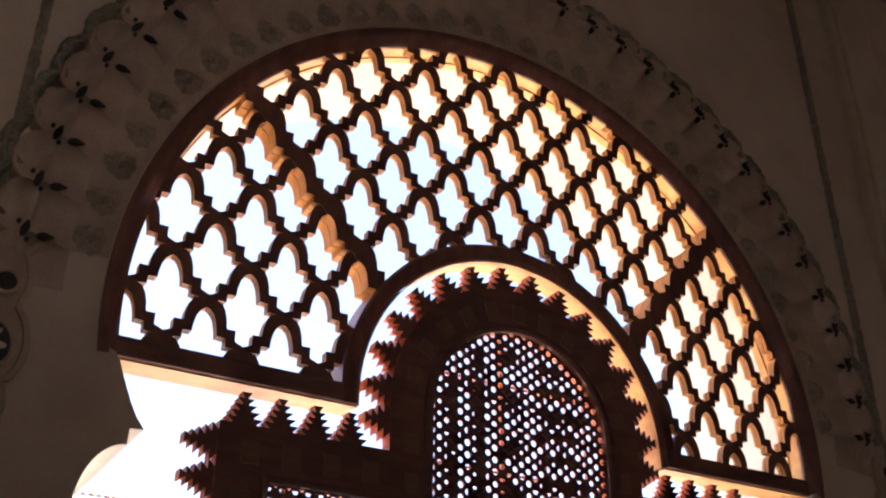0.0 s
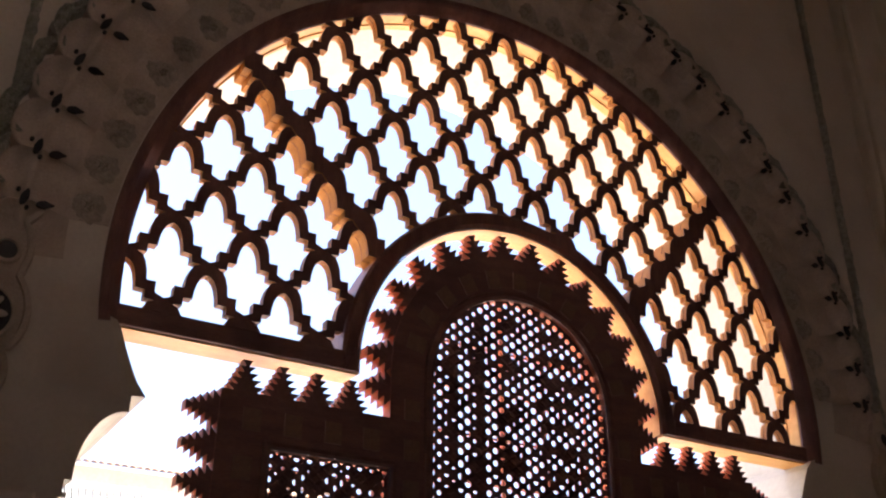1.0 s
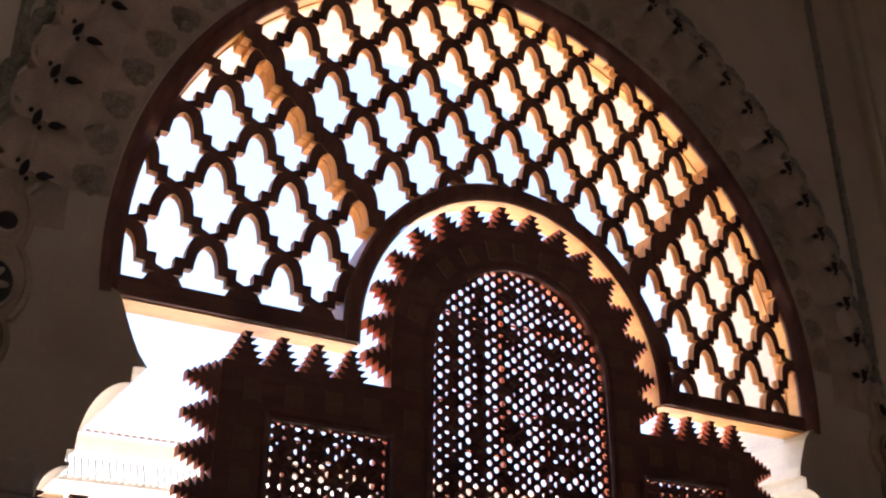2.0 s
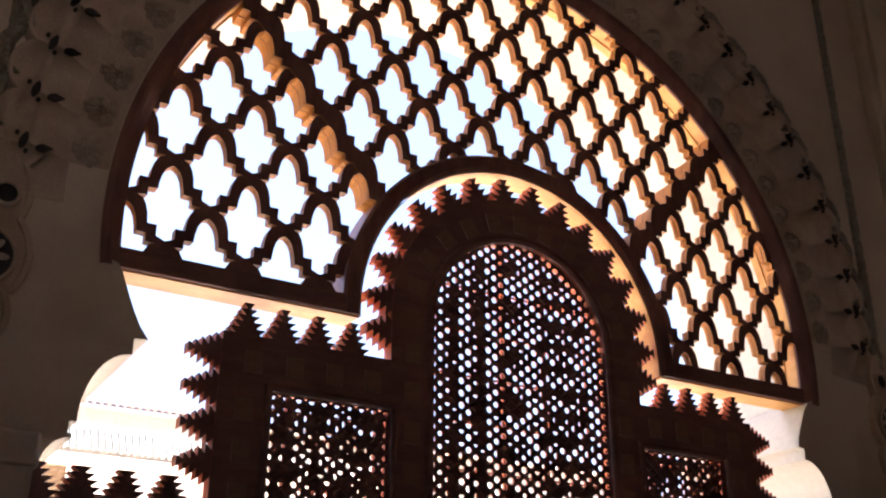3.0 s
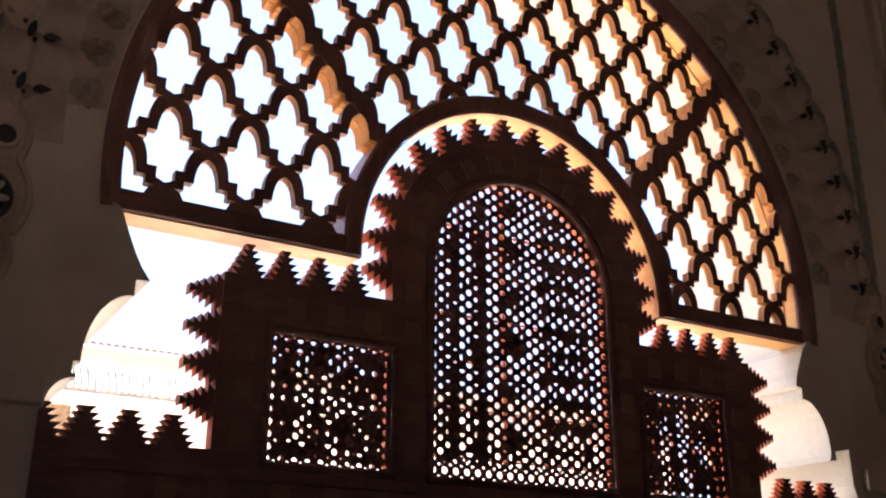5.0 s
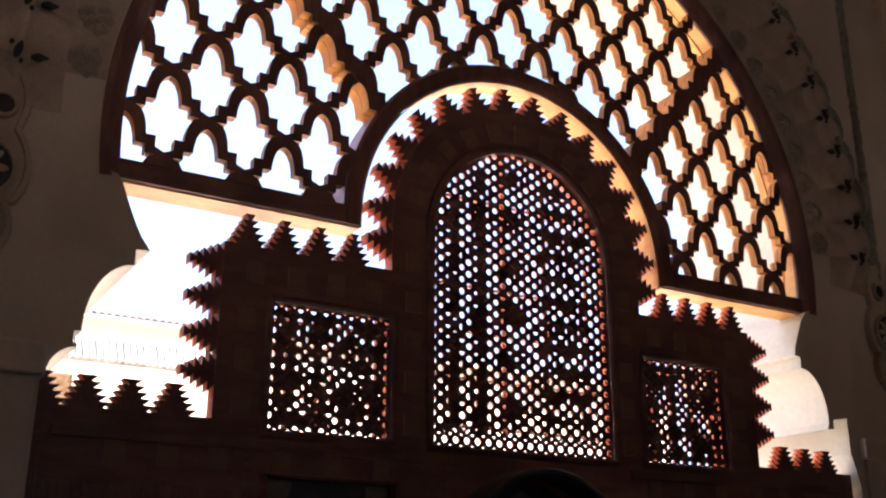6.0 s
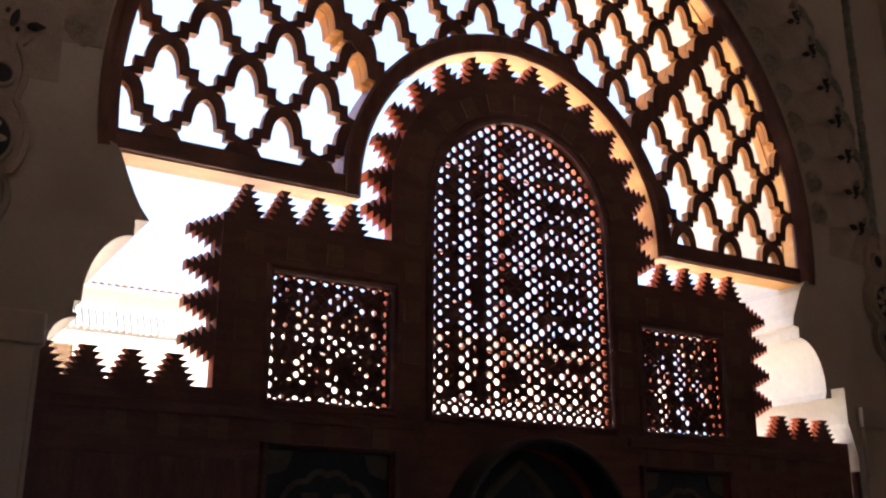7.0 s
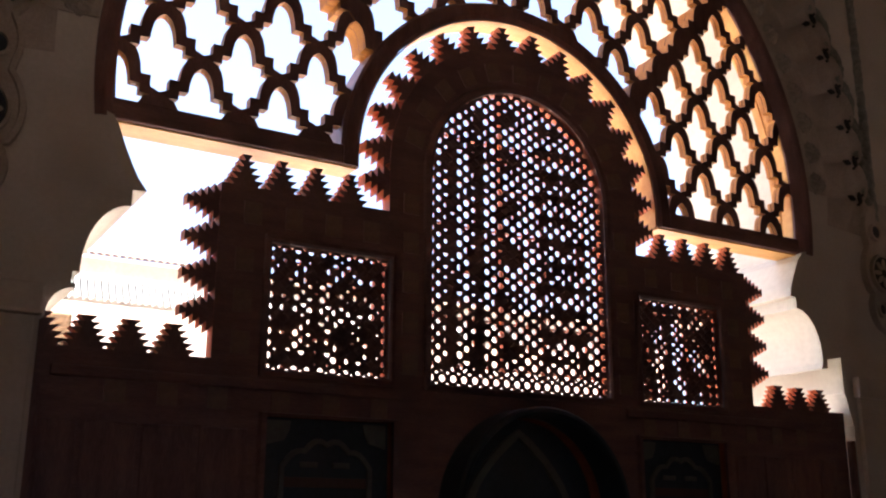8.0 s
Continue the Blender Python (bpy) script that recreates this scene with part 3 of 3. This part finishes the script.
def drop(name, w, h, point):
    """A dark plate for the shade in a pierced slot: a teardrop that narrows to its lower end by point."""
    bm = bmesh.new()
    ring = [(w / 2 * math.cos(a) * (1 - point * max(0, -math.sin(a))), h / 2 * math.sin(a)) for a in [2 * math.pi * k / 14 for k in range(14)]]
    plate(bm, [ring], -0.003, 0.006)
    return part(name, bm, INLAY_SHADE, archivolt, "dark plate standing for a shaded slot between the lobes")


STEP = 5.55


def scoop_unit(name, u0=0.0, u1=1.0, fade=0.0):
    """One unit of the archivolt, from slot to slot: a hollow scale that rises outwards, ridges at both ends, and a hollow lobe with a scalloped rim."""
    bm = bmesh.new()
    rows = []
    for i in range(17):
        u = u0 + (u1 - u0) * i / 16
        ridge = abs(2 * u - 1)
        rim = 1.880 + 0.050 * max(0.0, math.sin(math.pi * u)) ** 0.55
        t = math.radians((u - 0.5) * STEP)
        line = []
        for r, h in (
            [(1.690 + 0.122 * q / 8, 0.010 + 0.064 * (q / 8) ** 1.1 * (0.10 + 0.90 * ridge ** 3.2)) for q in range(9)]
            + [(1.820, 0.066)]
            + [(1.820 + (rim - 1.826) * q / 6, 0.066 - 0.006 * q / 6 - 0.036 * (1 - ridge ** 3) * math.sin(math.pi * q / 6) ** 0.7) for q in range(1, 7)]
            + [(rim, 0.050), (rim + 0.004, -0.002)]
        ):
            h *= 1 - fade * (u - u0) / (u1 - u0)
            line.append(bm.verts.new((r * math.sin(t), -h, r * math.cos(t))))
        rows.append(line)
    for a, b in zip(rows, rows[1:]):
        for j in range(len(a) - 1):
            bm.faces.new((a[j], b[j], b[j + 1], a[j + 1]))
    return part(name, bm, CARVED, archivolt, smooth=True)


scoop = scoop_unit("scale_lobe")
rosette = dome("rosette", 0.104, 0.112, 0.014, 9, 0.07, MEDALLION, 0.38, flute=0.5)
heart = dome("rosette_heart", 0.045, 0.045, 0.022, 6, 0.22, MEDALLION)
slot_bar, slot_leaf, slot_dot = drop("slot_shade_bar", 0.024, 0.056, 0.35), drop("slot_shade_leaf", 0.025, 0.052, 0.9), drop("slot_shade_dot", 0.013, 0.013, 0.0)
placed = set()


def put(ob, m):
    if ob in placed:
        return again(ob, m, archivolt)
    ob.matrix_basis = m
    placed.add(ob)
    return ob


half_turn = [-0.5 + STEP * k for k in range(16)]
rng = random.Random(3)
for a in half_turn + [90.0] + [180 - a for a in half_turn]:
    s = 1 if a < 90 else -1
    base = polar(1.812, a, -0.078) @ pose(0, 0, 0, rng.uniform(-3, 3), rng.uniform(-4, 4), 0)
    put(slot_bar, base @ pose(-0.004 * s, 0, 0.020, 0, 80 * s, 0))
    put(slot_leaf, base @ pose(0.006 * s, 0, -0.040, 0, 12 * s, 0))
    put(slot_dot, base @ pose(0.030 * s, 0, 0.008))
    put(slot_dot, base @ pose(-0.022 * s, 0, 0.042))
    if a != 90.0:
        put(scoop, polar(0, a + s * STEP / 2, 0))
# the lowest scales run out into the pier's face
for a, s in ((-0.5, 1), (180.5, -1)):
    foot = scoop_unit("foot_scale", 0.0, 0.8, 1.0)
    foot.matrix_basis = pose(0, 0, 0, 0, 90 - a + s * STEP / 2, 0) @ Matrix.Diagonal((s, 1, 1, 1))
for a in [90 + s * (2.6 + 5.15 * k) for k in range(17) for s in (-1, 1)]:
    m = polar(1.650, a, -0.004, 0, ZC - DECOR_Z)
    flower = put(rosette, m)
    if heart.parent is archivolt:
        heart.parent, heart.matrix_basis = flower, pose(0, -0.004, -0.008)
    else:
        again(heart, pose(0, -0.004, -0.008), flower)
bm = bmesh.new()
cord = []
for k in [q / 4 for q in range(-2, 723)]:
    u = ((k - 90) / STEP) % 1
    cord.append((1.906 + 0.050 * math.sin(math.pi * u) ** 0.5 + 0.004 * math.sin(2.7 * k), k))
swept(bm, [(r * math.cos(radians(a)), r * math.sin(radians(a))) for r, a in cord], [(0.021, 0.004), (0.020, -0.040), (0.012, -0.052), (0.0, -0.046), (-0.010, -0.052), (-0.020, -0.040), (-0.021, 0.004)])
worn(bm, 0.005, 60)
part("scalloped_cord", bm, CORD, archivolt, "weathered scalloped cord of carved plaster")

# bands of the rectangular frame round the arch
bm = bmesh.new()
track = [(2.012, 3.02 + 0.025 * k) for k in range(125)] + [(2.012 - 0.05 * k, 6.12) for k in range(1, 79)] + [(-1.915, 6.12 - 0.025 * k) for k in range(121)]
swept(bm, track, [(0.016, WALL_Y0 + 0.002), (0.016, WALL_Y0 - 0.02), (0.006, WALL_Y0 - 0.03), (-0.006, WALL_Y0 - 0.03), (-0.016, WALL_Y0 - 0.02), (-0.016, WALL_Y0 + 0.002)])
worn(bm, 0.008, 40)
tagged(part("trim", bm, CORD), "carved plaster band framing the arch on the wall", "moulding", kind="structure")
for s in (-1, 1):
    pilaster = empty("pilaster", (s * 2.47, WALL_Y0, 0), "plain plaster pilaster with roll mouldings on the wall", "pilaster", "pilasters of the arch wall")
    bm = bmesh.new()
    box(bm, -0.13, 0.13, -0.09, 0.001, 0, ROOM_Z - 0.01, 0.012)
    part("shaft", bm, STUCCO, pilaster)
    for x in (-0.155, 0.155):
        bm = bmesh.new()
        bmesh.ops.create_cone(bm, cap_ends=True, segments=20, radius1=0.024, radius2=0.024, depth=ROOM_Z - 0.02, matrix=pose(x, -0.05, (ROOM_Z - 0.02) / 2))
        box(bm, x - 0.012, x + 0.012, -0.05, 0.001, 0, ROOM_Z - 0.02)
        part("roll_moulding", bm, STUCCO, pilaster, smooth=False)
    impost = empty("impost", (s * 1.95, WALL_Y0, 0), "plain plaster impost and pier face beside the opening", "impost", "imposts of the arch")
    off = 0.10 if s > 0 else 0
    bm = bmesh.new()
    box(bm, *sorted((s * 1.642 + off - s * 1.95, s * 0.365)), -0.035, 0.001, 2.172, 2.262, 0.010)
    part("block", bm, STUCCO, impost)
    bm = bmesh.new()
    box(bm, *sorted((s * 1.66 + off - s * 1.95, s * 0.365)), -0.018, 0.001, 0, 2.1715, 0.006)
    part("pier", bm, STUCCO, impost)
    # scrolled corbel panel with dark inlaid discs
    corbel = empty("corbel_ornament", (s * 1.93 + (0.13 if s > 0 else 0), WALL_Y0, 2.77 if s > 0 else 2.745), "carved plaster scroll ornament with dark inlaid discs", "ornament", "scroll ornaments of the arch")
    bm = bmesh.new()
    edge = [(0.16, 0.335)] + arc(0.0, 0.20, 0.15, 35, -20, 6) + arc(0.0, 0.0, 0.175, 40, -35, 10) + arc(0.03, -0.175, 0.115, 35, -70, 8) + [(-0.10, -0.36), (-0.16, -0.40), (-0.16, 0.335)]
    plate(bm, [[(-s * x, z) for x, z in edge]], -0.026, 0.001)
    part("panel", bm, CARVED, corbel)
    bm = bmesh.new()
    swept(bm, [(-s * x, z) for x, z in edge[:-3]], [(0.012, -0.02), (0.008, -0.038), (-0.008, -0.038), (-0.012, -0.02)])
    part("lip", bm, CARVED, corbel)
    for x, z, r in ((0.085, 0.185, 0.036), (0.055, -0.01, 0.085), (0.095, -0.185, 0.030)):
        bm = bmesh.new()
        bmesh.ops.create_cone(bm, cap_ends=True, segments=28, radius1=r, radius2=r * 0.94, depth=0.01, matrix=pose(-s * x, -0.030, z, 90, 0, 0))
        disc = part("inlaid_disc", bm, INLAY_SHADE, corbel, "dark inlaid disc")
        bm = bmesh.new()
        swept(bm, arc(-s * x, z, r, 0, 345, 24), [(0.008, -0.024), (0.005, -0.044), (-0.005, -0.044), (-0.008, -0.024)], True)
        part("disc_rim", bm, CARVED, disc)
        if r > 0.05:
            bm = bmesh.new()
            for q in range(8):
                a = q * math.pi / 4
                c = Vector((-s * x + 0.52 * r * math.cos(a), z + 0.52 * r * math.sin(a)))
                leaf = [(c.x + 0.30 * r * math.cos(w) * math.cos(a) - 0.13 * r * math.sin(w) * math.sin(a), c.y + 0.30 * r * math.cos(w) * math.sin(a) + 0.13 * r * math.sin(w) * math.cos(a)) for w in [k * math.pi / 5 for k in range(10)]]
                plate(bm, [leaf], -0.040, -0.034)
            part("leaf_relief", bm, CARVED, disc)

# ---- courtyard building beyond ----
BY = 18.0
house = empty("courtyard_building", (2.0, BY, -0.12), "sunlit cream courtyard building with rows of tiled eaves", "building")
bm = bmesh.new()
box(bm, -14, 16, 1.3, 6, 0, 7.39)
part("wall", bm, OCHRE_SHADE, house)
bm = bmesh.new()
box(bm, -14, 16, 0.45, 1.3, 0, 6.66)
part("gallery_wall", bm, FACADE, house)
bm = bmesh.new()
box(bm, -14.1, 16.1, 1.24, 6.1, 7.39, 7.43, 0.02)
part("coping", bm, FACADE, house)
bm = bmesh.new()
for k in range(8):
    a0, a1 = math.pi * k / 8, math.pi * (k + 1) / 8
    q = []
    for a in (a0, a1):
        for y, z in ((0.0, 0.0), (0.36, 0.52)):
            q.append(bm.verts.new((0.051 * math.cos(a), y, z + 0.080 * math.sin(a))))
    bm.faces.new((q[0], q[1], q[3], q[2]))
r = bmesh.ops.solidify(bm, geom=bm.faces[:], thickness=0.012)
tile = part("eave_tile", bm, TILE, house)
tile.location = (-6, 0, 6.16)
for k in range(1, 118):
    again(tile, Matrix.Translation((-6 + 0.14 * k, 0, 6.16)), house)
bm = bmesh.new()
for k in range(5):
    a0, a1 = math.pi * k / 5, math.pi * (k + 1) / 5
    q = []
    for a in (a0, a1):
        for y, z in ((0.0, 0.0), (0.6, 0.16)):
            q.append(bm.verts.new((0.075 * math.cos(a), y, z + 0.065 * math.sin(a))))
    bm.faces.new((q[0], q[1], q[3], q[2]))
bmesh.ops.solidify(bm, geom=bm.faces[:], thickness=0.012)
# the tan colour gives the tiles the shade of their undersides
coping_tile = part("coping_tile", bm, STONE_AND_SHADE, house, "tan coping tile, the shade of its underside put into the colour")
coping_tile.location = (-6, 1.08, 7.41)
for k in range(1, 100):
    again(coping_tile, Matrix.Translation((-6 + 0.165 * k, 1.08, 7.41)), house)
bm = bmesh.new()
box(bm, -14, 16, 0.12, 1.29, 6.08, 6.15, 0.01)
part("eave_board", bm, FACADE, house)
# a grey strip stands in for the shadow line over the tiles
bm = bmesh.new()
box(bm, -14, 16, 0.34, 0.50, 6.66, 6.83, 0.015)
part("eave_shade_strip", bm, BED_SHADE, house, "grey strip added as the shade line above the eave tiles")
# added grey sheet, which darkens the gaps between the eave tiles
bm = bmesh.new()
bed = [bm.verts.new(p) for p in ((-14, 0.13, 6.268), (16, 0.13, 6.268), (16, 0.42, 6.68), (-14, 0.42, 6.68), (-14, 0.42, 6.268), (16, 0.42, 6.268))]
bm.faces.new(bed[:4])
bm.faces.new((bed[0], bed[3], bed[4]))
bm.faces.new((bed[1], bed[5], bed[2]))
part("gap_sheet", bm, BED_SHADE, house, "grey sheet under the eave tiles that darkens their gaps")

# ---- stone pier just outside ----
pier = empty("stone_pier", (-1.9, 2.1, -0.12), "rough ochre stone pier standing outside the doorway", "pier")
rng = random.Random(12)
for k in range(11):
    bm = bmesh.new()
    wob = rng.uniform(-0.008, 0.008)
    box(bm, -0.70 + wob, 0.70 + wob, -0.20, 0.20, 0.245 * k + 0.004, 0.245 * (k + 1) - 0.004, 0.012)
    part("stone_course", bm, STONE_AND_SHADE, pier)
bm = bmesh.new()
box(bm, -0.69, 0.69, -0.188, 0.188, 0, 0.245 * 11 - 0.01)
part("mortar_core", bm, BED_SHADE, pier)
